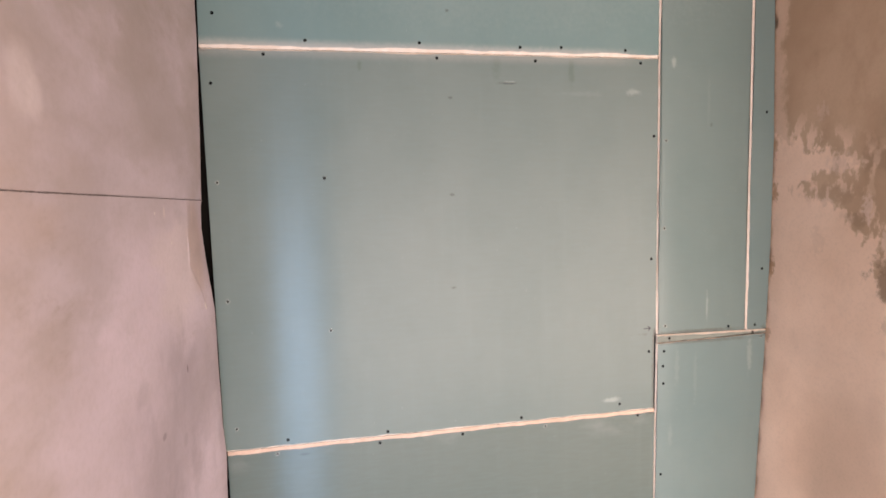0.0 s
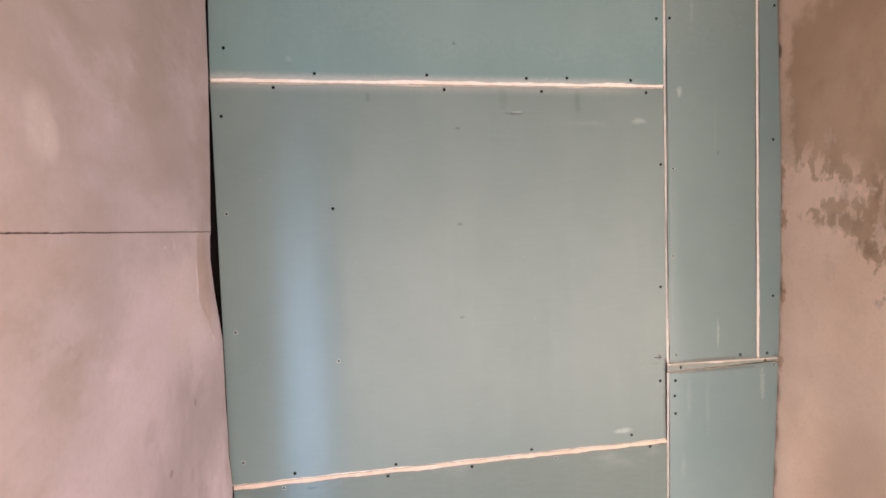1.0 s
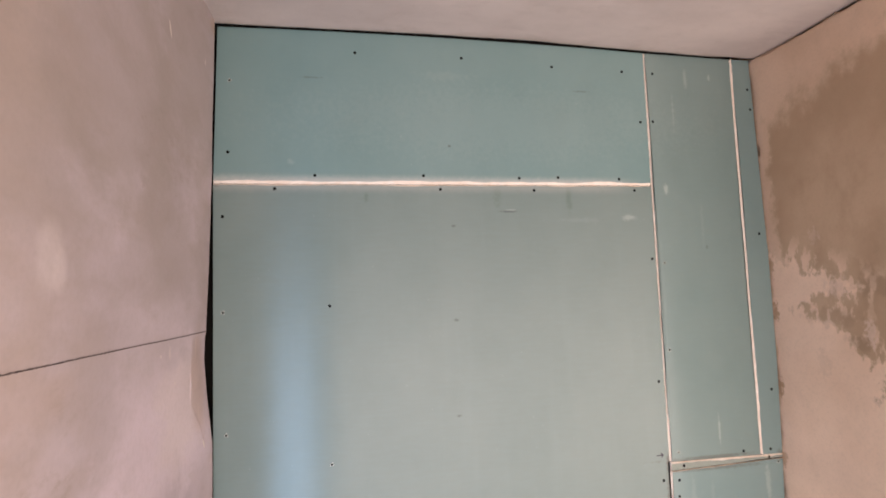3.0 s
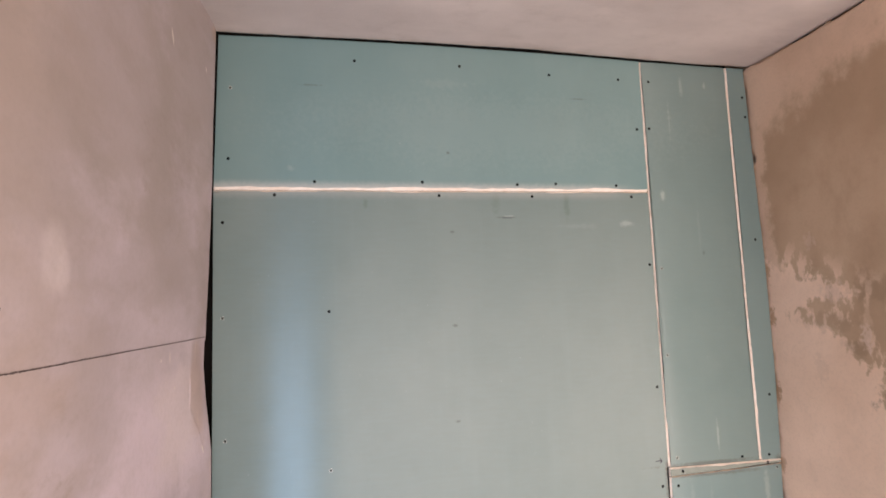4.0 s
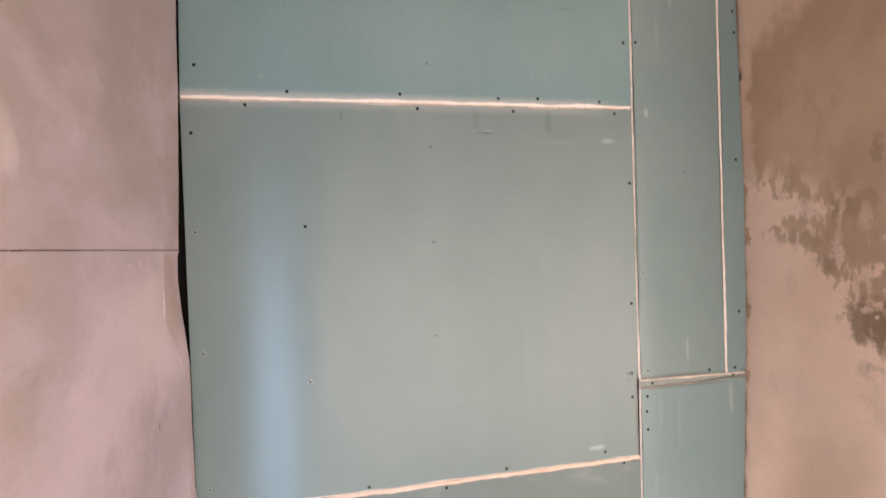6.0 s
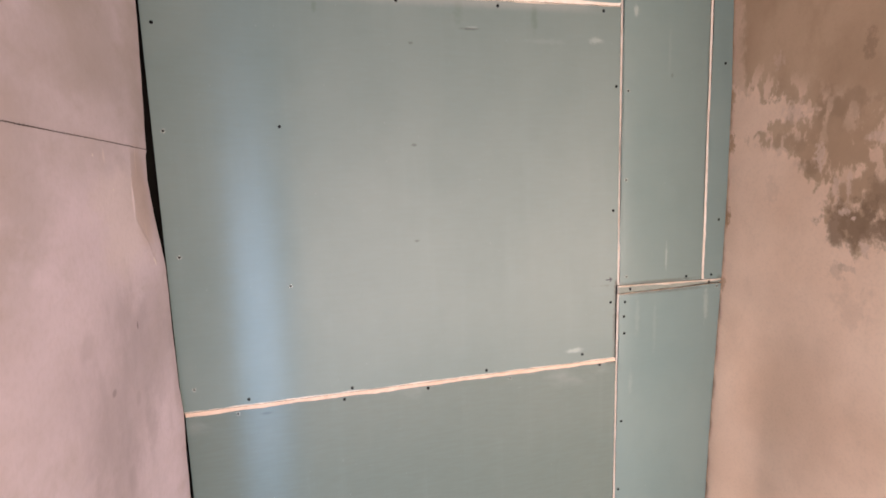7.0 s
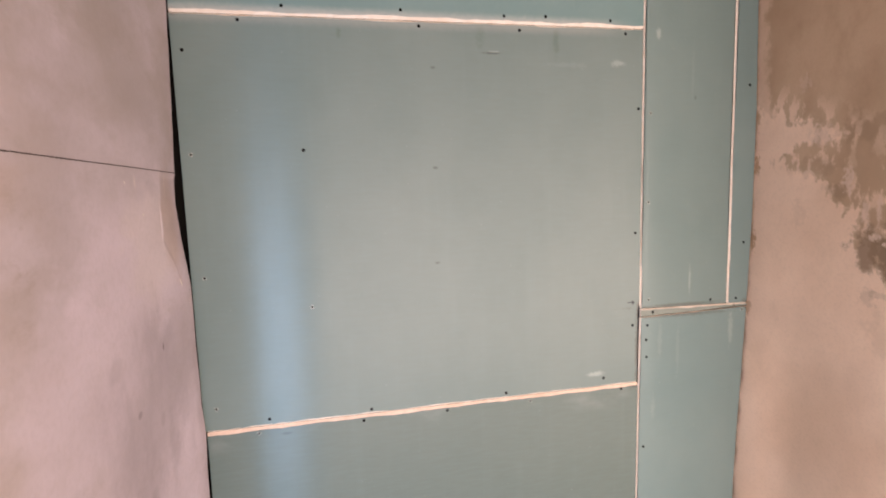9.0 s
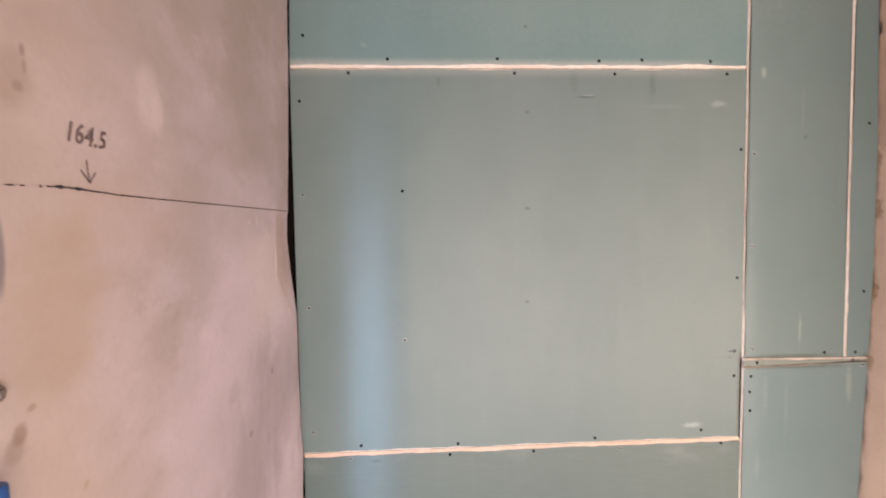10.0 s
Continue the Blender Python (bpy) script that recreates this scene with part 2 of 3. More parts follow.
def right_plaster():
    """Salmon-tan plaster, damp and brown above a ragged tide line that falls away from the corner, with drying flecks."""
    m, nt, b = material("damp_plaster")
    pos, x, y, z = place(nt)
    cloud = grain(nt, pos, 3.0, 4, 0.55)
    mott = grain(nt, pos, 11, 4, 0.6, (1, 1, 0.6), (1, 7, 3))
    rag = grain(nt, pos, 16, 5, 0.65, (1, 1, 0.8), (2, 0, 0))
    holes = grain(nt, pos, 30, 4, 0.6, (1, 1, 0.85), (0, 5, 0))
    runs = grain(nt, pos, 28, 4, 0.6, (1, 1, 0.55), (3, 1, 4))
    fine = grain(nt, pos, 140, 3)
    dry = mixc(nt, between(nt, cloud, 0.3, 0.7), rgb(0.745, 0.520, 0.370), rgb(0.87, 0.640, 0.482))
    dry = mixc(nt, mth(nt, "MULTIPLY", between(nt, mott, 0.5, 0.75), 0.25), dry, rgb(0.58, 0.415, 0.295))
    wet = mixc(nt, between(nt, cloud, 0.35, 0.65), rgb(0.445, 0.297, 0.186), rgb(0.555, 0.383, 0.252))
    wet = mixc(nt, mth(nt, "MULTIPLY", between(nt, mott, 0.45, 0.75), 0.45), wet, rgb(0.350, 0.230, 0.138))
    # the wet field: all above a gently falling line, and tongues of damp below it
    field = mth(nt, "SUBTRACT", mth(nt, "SUBTRACT", z, mth(nt, "MULTIPLY", y, 0.42)), 1.805)
    for cu, cv, ru, rv in DAMP_TONGUES:
        p = mth(nt, "DIVIDE", mth(nt, "SUBTRACT", y, cu), ru)
        q = mth(nt, "DIVIDE", mth(nt, "SUBTRACT", z, cv), rv)
        d = mth(nt, "SQRT", mth(nt, "ADD", mth(nt, "MULTIPLY", p, p), mth(nt, "MULTIPLY", q, q)))
        field = mth(nt, "MAXIMUM", field, mth(nt, "MULTIPLY", mth(nt, "SUBTRACT", 1.0, d), min(ru, rv)))
    ragged = mth(nt, "ADD", field, mth(nt, "MULTIPLY", mth(nt, "SUBTRACT", rag, 0.5), 0.17))
    ragged = mth(nt, "ADD", ragged, mth(nt, "MULTIPLY", mth(nt, "SUBTRACT", holes, 0.5), 0.10))
    mask = between(nt, ragged, -0.007, 0.016)
    fleck = mth(nt, "MULTIPLY", between(nt, runs, 0.50, 0.60), between(nt, field, 0.11, 0.02))
    mask = mth(nt, "SUBTRACT", mask, mth(nt, "MULTIPLY", fleck, 0.75), clamp=True)
    # paler dry plaster under the ceiling and down along the corner
    high = mth(nt, "ADD", z, mth(nt, "MULTIPLY", y, 0.30))
    high = between(nt, mth(nt, "ADD", high, mth(nt, "MULTIPLY", mth(nt, "SUBTRACT", rag, 0.5), 0.25)), 2.13, 2.23)
    side = between(nt, mth(nt, "ADD", y, mth(nt, "MULTIPLY", mth(nt, "SUBTRACT", rag, 0.5), 0.14)), -0.055, -0.02)
    mask = mth(nt, "MULTIPLY", mask, mth(nt, "SUBTRACT", 1.0, mth(nt, "MULTIPLY", mth(nt, "MAXIMUM", high, side), 0.62)))
    col = mixc(nt, mask, dry, wet)
    frayed = grain(nt, pos, 80, 4, 0.65, (1, 1, 0.8), (4, 2, 6))
    for cu, cv, ru, rv, f, c in DAMP_SPOTS:
        col = mixc(nt, mth(nt, "MULTIPLY", blot(nt, y, z, cu, cv, ru, rv, holes if ru > 0.028 else frayed, 1.3, 0.8), f), col, c)
    for cu, cv, ru, rv, f in SOFT_SPOTS:
        col = mixc(nt, mth(nt, "MULTIPLY", blot(nt, y, z, cu, cv, ru, rv, mott, 0.5, 1.5), f), col, FAINT_BROWN)
    edge = mth(nt, "MULTIPLY", between(nt, mth(nt, "ADD", y, mth(nt, "MULTIPLY", holes, 0.03)), 0.006, 0.022), 0.55)
    col = mixc(nt, edge, col, rgb(0.36, 0.20, 0.09))
    col = mixc(nt, mth(nt, "MULTIPLY", between(nt, fine, 0.45, 0.7), 0.08), col, rgb(0.30, 0.21, 0.15))
    wire(nt, b, Base_Color=col, Roughness=0.78, Normal=bump(nt, mth(nt, "ADD", mth(nt, "MULTIPLY", mott, 3.0), fine), 0.10, 0.002))
    return m


# broad soft patches, faintly browner, low on the wall towards the corner
SOFT_SPOTS = [(-0.25, 0.88, 0.10, 0.26, 0.24), (-0.11, 0.66, 0.12, 0.18, 0.22), (-0.12, 1.21, 0.12, 0.05, 0.16), (-0.30, 1.08, 0.08, 0.05, 0.14)]
DAMP_TONGUES = [
    (-0.20, 1.640, 0.090, 0.046), (-0.34, 1.640, 0.150, 0.095), (-0.305, 1.545, 0.045, 0.055), (-0.365, 1.510, 0.055, 0.09),
    (-0.405, 1.430, 0.080, 0.062), (-0.50, 1.50, 0.11, 0.12), (-0.65, 1.55, 0.25, 0.22),
]
DARK_DAMP, FAINT_BROWN, RUST, DRY_FLECK = rgb(0.210, 0.132, 0.076), rgb(0.43, 0.30, 0.21), rgb(0.36, 0.20, 0.09), rgb(0.68, 0.50, 0.39)
DAMP_SPOTS = [
    (-0.405, 1.425, 0.075, 0.050, 0.80, DARK_DAMP), (-0.44, 1.48, 0.035, 0.05, 0.55, DARK_DAMP), (-0.345, 1.71, 0.07, 0.035, 0.25, DARK_DAMP),
    (-0.19, 1.625, 0.06, 0.022, 0.22, DARK_DAMP), (-0.265, 1.565, 0.03, 0.018, 0.35, DARK_DAMP), (-0.405, 1.83, 0.012, 0.030, 0.40, DARK_DAMP),
    (-0.371, 1.453, 0.014, 0.008, 0.7, DRY_FLECK), (-0.394, 1.438, 0.005, 0.005, 0.9, DRY_FLECK), (-0.345, 1.510, 0.008, 0.030, 0.6, DRY_FLECK),
    (-0.378, 1.515, 0.007, 0.030, 0.6, DRY_FLECK), (-0.455, 1.625, 0.035, 0.012, 0.7, DRY_FLECK), (-0.215, 1.705, 0.028, 0.024, 0.5, DRY_FLECK),
    (-0.160, 1.845, 0.016, 0.018, 0.40, DRY_FLECK), (-0.300, 1.590, 0.012, 0.030, 0.7, DRY_FLECK), (-0.425, 1.372, 0.012, 0.012, 0.7, DRY_FLECK),
    (-0.360, 1.310, 0.018, 0.020, 0.35, FAINT_BROWN), (-0.385, 1.318, 0.020, 0.008, 0.35, FAINT_BROWN), (-0.405, 1.215, 0.040, 0.050, 0.18, FAINT_BROWN), (-0.16, 1.50, 0.02, 0.03, 0.15, FAINT_BROWN),
    (-0.008, 1.635, 0.010, 0.026, 0.70, RUST), (-0.006, 1.420, 0.010, 0.024, 0.75, RUST), (-0.006, 1.215, 0.008, 0.02, 0.5, RUST), (-0.006, 1.77, 0.008, 0.03, 0.5, RUST),
]


def gypsum(name, pale, cream, peach):
    """Bare cut gypsum: cream to peach, crumbly."""
    m, nt, b = material(name)
    pos, x, y, z = place(nt)
    n = grain(nt, pos, 45, 5, 0.65)
    long = grain(nt, pos, 25, 3, 0.6, (0.3, 1, 1), (5, 0, 0))
    col = mixc(nt, between(nt, n, 0.3, 0.7), cream, pale)
    col = mixc(nt, mth(nt, "MULTIPLY", between(nt, long, 0.45, 0.70), 0.32), col, peach)
    wire(nt, b, Base_Color=col, Roughness=0.9, Normal=bump(nt, n, 0.6, 0.003))
    return m


TEAL = board_paper("teal_board_paper", rgb(0.168, 0.262, 0.252), rgb(0.197, 0.286, 0.272))
PALE_TEAL = board_paper("pale_teal_board_paper", rgb(0.173, 0.243, 0.234), rgb(0.198, 0.266, 0.252))
GREYGREEN = board_paper("grey_green_board_paper", rgb(0.166, 0.218, 0.199), rgb(0.191, 0.240, 0.218))
TALL_GREEN = board_paper("tall_board_paper", rgb(0.176, 0.240, 0.224), rgb(0.202, 0.262, 0.243))
DULL_GREEN = board_paper("dull_green_board_paper", rgb(0.130, 0.170, 0.149), rgb(0.149, 0.186, 0.162))
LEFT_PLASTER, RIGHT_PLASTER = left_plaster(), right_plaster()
GYPSUM = gypsum("cut_gypsum", rgb(0.85, 0.78, 0.69), rgb(0.77, 0.67, 0.56), rgb(0.65, 0.50, 0.37))
PEACH_GYPSUM = gypsum("peach_cut_gypsum", rgb(0.86, 0.665, 0.53), rgb(0.76, 0.56, 0.425), rgb(0.58, 0.39, 0.26))


def ceiling_plaster():
    """Pale pink plaster, smeared, grey and crumbly along its edge."""
    m, nt, b = material("ceiling_plaster")
    pos, x, y, z = place(nt)
    cloud = grain(nt, pos, 4, 5, 0.6, (0.6, 1, 1))
    mott = grain(nt, pos, 17, 5, 0.65, (0.6, 1, 1), (3, 3, 0))
    fine = grain(nt, pos, 130, 3)
    col = mixc(nt, between(nt, cloud, 0.3, 0.7), rgb(0.47, 0.402, 0.366), rgb(0.58, 0.50, 0.456))
    col = mixc(nt, mth(nt, "MULTIPLY", between(nt, mott, 0.48, 0.75), 0.4), col, rgb(0.40, 0.335, 0.30))
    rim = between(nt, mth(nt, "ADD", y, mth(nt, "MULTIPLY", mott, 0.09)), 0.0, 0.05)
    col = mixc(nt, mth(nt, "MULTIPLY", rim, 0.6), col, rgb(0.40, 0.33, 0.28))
    wire(nt, b, Base_Color=col, Roughness=0.8, Normal=bump(nt, mth(nt, "ADD", mth(nt, "MULTIPLY", mott, 2.0), fine), 0.2, 0.002))
    return m


CEIL = ceiling_plaster()
# near-black colour stands in for the shade inside the gaps
GAP_SHADE = plain("gap_shade_backing", rgb(0.022, 0.018, 0.015), 0.95)
# brown paper edge, darkened so the joints show a line of shade
SHADED_EDGE_PAPER = plain("shaded_edge", rgb(0.09, 0.065, 0.045), 0.95)
# unseen room surfaces: pale floor bounces light, dark walls and ceiling cut it
CONCRETE = plain("concrete", rgb(0.48, 0.42, 0.37), 0.85, scale=12)
WALL_PAINT = plain("back_plaster", rgb(0.30, 0.245, 0.21), 0.8, scale=5)
SLAB = plain("dark_unseen_ceiling", rgb(0.16, 0.14, 0.13), 0.9, scale=8)
SCREW = plain("black_screw", rgb(0.006, 0.006, 0.006), 0.85)
SCREW.node_tree.nodes["Principled BSDF"].inputs["Specular IOR Level"].default_value = 0.1
TORN = plain("torn_paper", rgb(0.50, 0.52, 0.46), 0.9)
PENCIL = plain("pencil", rgb(0.20, 0.14, 0.125), 0.6, scale=220, vary=0.8)
SMUDGE = plain("smudged_pencil", rgb(0.32, 0.235, 0.22), 0.7, scale=160, vary=0.85)
INK = plain("pencil_dark", rgb(0.05, 0.04, 0.06), 0.6, scale=250, vary=0.5)
BLUE = plain("blue_plastic", rgb(0.05, 0.16, 0.50), 0.4)
PUTTY = plain("grey_filler", rgb(0.30, 0.33, 0.28), 0.85, scale=40, vary=0.35)


# ---- mesh helpers ----
def finish(name, bm, mat, parent=None, label="", smooth=False):
    bmesh.ops.recalc_face_normals(bm, faces=bm.faces)
    me = bpy.data.meshes.new(name)
    bm.to_mesh(me)
    bm.free()
    me.materials.append(mat)
    if smooth:
        for p in me.polygons:
            p.use_smooth = True
    ob = new(name, me)
    if parent:
        ob.parent, ob.matrix_parent_inverse = parent, Matrix.Translation(-parent.location)
    return tagged(ob, label)


def part(name, bm, mat, parent, label="", smooth=False):
    return finish(name, bm, mat, parent, label, smooth)


def box(bm, x0, x1, y0, y1, z0, z1):
    v = [bm.verts.new((x, y, z)) for x in (x0, x1) for y in (y0, y1) for z in (z0, z1)]
    for q in ((0, 1, 3, 2), (4, 6, 7, 5), (0, 4, 5, 1), (2, 3, 7, 6), (0, 2, 6, 4), (1, 5, 7, 3)):
        bm.faces.new([v[i] for i in q])


def sheet(us, vs, front, back):
    """A thick sheet: front(u, v) and back(u, v) give its two faces, the rim closes it."""
    bm = bmesh.new()
    n, m = len(us), len(vs)
    f = [[bm.verts.new(front(u, v)) for v in vs] for u in us]
    for i in range(n - 1):
        for j in range(m - 1):
            bm.faces.new((f[i][j], f[i + 1][j], f[i + 1][j + 1], f[i][j + 1]))
    ring = [(i, 0) for i in range(n)] + [(n - 1, j) for j in range(1, m)] + [(i, m - 1) for i in range(n - 2, -1, -1)] + [(0, j) for j in range(m - 2, 0, -1)]
    b = [bm.verts.new(back(us[i], vs[j])) for i, j in ring]
    k = len(ring)
    for a in range(k):
        c = (a + 1) % k
        bm.faces.new((f[ring[a][0]][ring[a][1]], f[ring[c][0]][ring[c][1]], b[c], b[a]))
    bm.faces.new(b)
    return bm


def steps(*spans):
    """Rising values: (start, end, step) spans joined."""
    out = []
    for a, b, s in spans:
        k = max(1, round((b - a) / s))
        out += [a + (b - a) * i / k for i in range(k)]
    return out + [spans[-1][1]]


def profile(z, knots):
    return float(np.interp(z, [k[0] for k in knots], [k[1] for k in knots]))


def smooth01(t):
    t = min(1.0, max(0.0, t))
    return t * t * (3 - 2 * t)


def rough3(x, y, z, scale, seed=0.0):
    return noise.noise(Vector((x * scale + seed, y * scale - seed, z * scale + 2 * seed)))


# ---- setting ----
LEFT_EDGE = [(0, .003), (.6, .0045), (.76, .0065), (.93, .0088), (.995, .0108), (1.04, .0078), (1.09, .0055), (1.2, .0038), (1.3, .0022), (1.38, .001), (1.43, -.002), (1.5, -.010), (1.58, -.015),
             (1.65, -.014), (1.79, -.010), (2.0, -.005), (2.2, -.003), (2.5, .001)]
RIGHT_EDGE = [(0, 1.525), (.465, 1.535), (.7, 1.542), (.85, 1.548), (1.03, 1.557), (1.25, 1.567), (1.5, 1.575), (1.8, 1.577), (2.1, 1.571), (2.42, 1.565), (2.6, 1.564)]
CHIPS = [(2.127, .014, .011), (2.31, .07, .0022), (2.20, .02, .002), (1.30, .02, .002), (1.00, .018, .004), (.53, .02, .004), (1.72, .03, .002), (1.45, .02, .002), (1.90, .02, .002),
         (.74, .014, .003), (.62, .02, .003), (.88, .012, .003), (1.12, .016, .003), (.46, .016, .005)]
LAP = -0.012         # where the left plaster stops short of the boards


RIM = [(1.38, -.074), (1.402, -.083), (1.449, -.108), (1.50, -.158), (1.59, -.155), (1.642, -.147)]   # border of the broken plaster skin


def left_x(y, z):
    corner = profile(z, LEFT_EDGE) + 0.012
    x = -0.012 + corner * smooth01((y + 0.30) / 0.28) ** 1.6
    x += 0.0022 * rough3(0, y, z, 4.0, 3) + 0.0008 * rough3(0, y, z, 15, 9)
    rim = profile(z, RIM) + 0.003 * rough3(0, 0, z, 40, 1)
    if 1.385 < z < 1.642:                      # plaster skin broken away beside the corner
        x -= 0.0020 * smooth01((y - rim) / 0.005) * smooth01((z - 1.385) / 0.03) * smooth01((1.642 - z) / 0.004)
        x += 0.0022 * math.exp(-((y - rim + 0.002) / 0.003) ** 2) * (0.4 + 0.6 * smooth01(rough3(0, 0, z, 14, 5) * 3))
    if y > -0.03:
        x -= 0.0016 * abs(rough3(0, y, z, 55, 6)) + 0.0015 * smooth01((y + 0.022) / 0.01) ** 2
    return x


left = sheet(steps((-1.012, -0.18, 0.02), (-0.18, -0.07, 0.0025), (-0.07, LAP, 0.004)), steps((0, 0.9, 0.03), (0.9, 2.2, 0.008), (2.2, 2.47, 0.03)),
             lambda y, z: (left_x(y, z), y, z), lambda y, z: (-0.16, y, z))
wall_west = tagged(finish("wall_west", left, LEFT_PLASTER, smooth=True), "pinkish beige plastered wall with a pencilled level line", "wall", kind="structure")


def right_x(y, z):
    edge = profile(z, RIGHT_EDGE)
    x = 1.576 + (edge - 1.576) * smooth01((y + 0.18) / 0.18)
    x += 0.003 * rough3(2, y, z, 3.5, 7) * smooth01(-y / 0.05) + 0.0008 * rough3(2, y, z, 16, 4)
    if z > 2.385:                               # crumbled joint under the ceiling
        cut = 0.25 + 0.75 * smooth01((-y - 0.17) / 0.03) + 0.5 * rough3(0, y, 0, 14, 6)
        x += 0.040 * max(0.0, cut) * smooth01((z - 2.4080 - 0.010 * rough3(0, y, 0, 20, 2) - 0.006 * rough3(0, y, 0, 70, 3)) / 0.002)
    if y > -0.03:
        near = smooth01((y + 0.007) / 0.006)
        x += near * 0.0022 * rough3(2, y, z, 34, 8)
        for cz, rz, d in CHIPS:
            x += near * d * math.exp(-((z - cz) / rz) ** 4)
    return x


right = sheet(steps((-0.54, -0.04, 0.025), (-0.04, 0.084, 0.005)), steps((0, 0.4, 0.1), (0.4, 2.385, 0.009), (2.385, 2.43, 0.002), (2.43, 2.45, 0.005), (2.45, 2.5, 0.02)),
              lambda y, z: (right_x(y, z), y, z), lambda y, z: (1.72, y, z))
tagged(finish("wall_east", right, RIGHT_PLASTER, smooth=True), "salmon-tan plastered wall with a brown damp patch", "wall", kind="structure")


CEILING_EDGE = [(0, 2.4285), (.3, 2.4305), (.6, 2.4335), (.85, 2.431), (1.19, 2.4205), (1.4, 2.4165), (1.6, 2.4155)]


def ceiling_z(x, y):
    return profile(x, CEILING_EDGE) + 0.0014 * rough3(x, y, 0, 4, 2) + 0.0012 * rough3(x, y, 0, 30, 5) * smooth01((y + 0.05) / 0.04)


def ceiling_x(x, y):
    return x + (0.005 * rough3(x, y, 0, 22, 3) + 0.003 * rough3(x, y, 0, 70, 3) - 0.001 if x > 1.58 else 0)


ceil = sheet(steps((-1.3, -0.1, 0.2), (-0.1, 1.5, 0.02), (1.5, 1.59, 0.01)), steps((-0.92, -0.6, 0.08), (-0.6, -0.06, 0.02), (-0.06, -0.010, 0.006)),
             lambda x, y: (ceiling_x(x, y), y, ceiling_z(x, y)), lambda x, y: (x, y, 2.56))
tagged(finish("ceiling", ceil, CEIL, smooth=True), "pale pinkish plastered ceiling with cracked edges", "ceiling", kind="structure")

bm = bmesh.new()
box(bm, -1.3, 3.1, BACK - 0.1, 0.30, -0.12, 0.0)
tagged(finish("floor", bm, CONCRETE), "unseen concrete floor, pale to bounce light upwards", "floor", kind="structure")
bm = bmesh.new()
box(bm, -0.16, 1.72, 0.085, 0.25, 0.0, 2.56)
box(bm, -0.20, -0.161, -0.06, 0.25, 0.0, 2.56)
tagged(finish("wall_north", bm, GAP_SHADE), "near-black backing wall, shade of the panel gaps in its colour", "wall", kind="structure")
bm = bmesh.new()
box(bm, -1.4, -1.3, BACK - 0.1, -0.920, 0.0, 2.56)
box(bm, -1.3, -0.163, -1.012, -0.920, 0.0, 2.43)
tagged(finish("wall_southwest", bm, WALL_PAINT), "plain plastered wall of the room behind", "wall", kind="structure")
bm = bmesh.new()
box(bm, 3.0, 3.1, BACK - 0.1, -0.44, 0.0, 2.56)
box(bm, 1.722, 3.0, -0.54, -0.44, 0.0, 2.43)
tagged(finish("wall_southeast", bm, WALL_PAINT), "plain plastered wall of the room behind", "wall", kind="structure")
bm = bmesh.new()
box(bm, 1.592, 3.0, BACK - 0.1, -0.542, 2.432, 2.56)
box(bm, -1.3, 1.590, BACK - 0.1, -0.922, 2.440, 2.56)
box(bm, -1.4, 3.1, BACK - 0.1, 0.30, 2.561, 2.62)
tagged(finish("ceiling_slab", bm, SLAB), "unseen ceiling slab, dark to cut bounced light", "ceiling", kind="structure")
bm = bmesh.new()
for x0, x1, z0, z1 in ((-1.3, WARM_OPENING[0], 0, 2.43), (WARM_OPENING[0], WARM_OPENING[1], WARM_OPENING[3], 2.43), (WARM_OPENING[0], WARM_OPENING[1], 0, WARM_OPENING[2]), (WARM_OPENING[1], 3.0, 0, 2.43)):
    box(bm, x0, x1, BACK - 0.1, BACK, z0, z1)
for x0, x1, z0, z1 in ((-1.3, COOL_OPENING[0], 0, 2.42), (COOL_OPENING[0], COOL_OPENING[1], COOL_OPENING[3], 2.42)):
    box(bm, x0, x1, STUB - 0.08, STUB, z0, z1)
box(bm, COOL_OPENING[1], WARM_OPENING[0], BACK, STUB, 0, 2.42)
tagged(finish("wall_south", bm, WALL_PAINT), "unseen plain wall added to frame the two lamps", "wall", kind="structure")


# ---- pencil marks on the left wall ----
def wall_ribbon(points, width, lift=0.0007, taper=False, ragged=0.0):
    """A stroke on the left wall through (y, z) points."""
    bm = bmesh.new()
    rows = []
    for i, (y, z) in enumerate(points):
        a, b = points[max(0, i - 1)], points[min(len(points) - 1, i + 1)]
        d = Vector((b[0] - a[0], b[1] - a[1])).normalized()
        w = width * (0.75 + 0.5 * abs(rough3(y, z, 0, 90, 2)))
        w *= 1 + ragged * 1.6 * rough3(y, z, 0, 330, 7)
        if taper:
            w *= 0.12 + math.sin(math.pi * i / (len(points) - 1))
        rows.append([bm.verts.new((left_x(y + s * d[1] * w / 2, z - s * d[0] * w / 2) + lift, y + s * d[1] * w / 2, z - s * d[0] * w / 2)) for s in (-1, 1)])
    for p, q in zip(rows, rows[1:]):
        bm.faces.new((p[0], p[1], q[1], q[0]))
    return bm


def stroke(a, b, count=10):
    return [(a[0] + (b[0] - a[0]) * i / count, a[1] + (b[1] - a[1]) * i / count) for i in range(count + 1)]


line_z = [(-1.004, 1.6435), (-0.907, 1.6475), (-0.792, 1.6448), (-0.442, 1.6450), (-0.02, 1.6450)]
line_points = [(y, profile(y, line_z) + 0.0006 * rough3(y, 0, 0, 30, 4) + 0.0005 * rough3(y, 0, 0, 160, 4)) for y in steps((-0.928, -0.016, 0.002))]
part("pencil_line", wall_ribbon(line_points, 0.0019, ragged=0.8), PENCIL, wall_west, "dark pencilled level line")
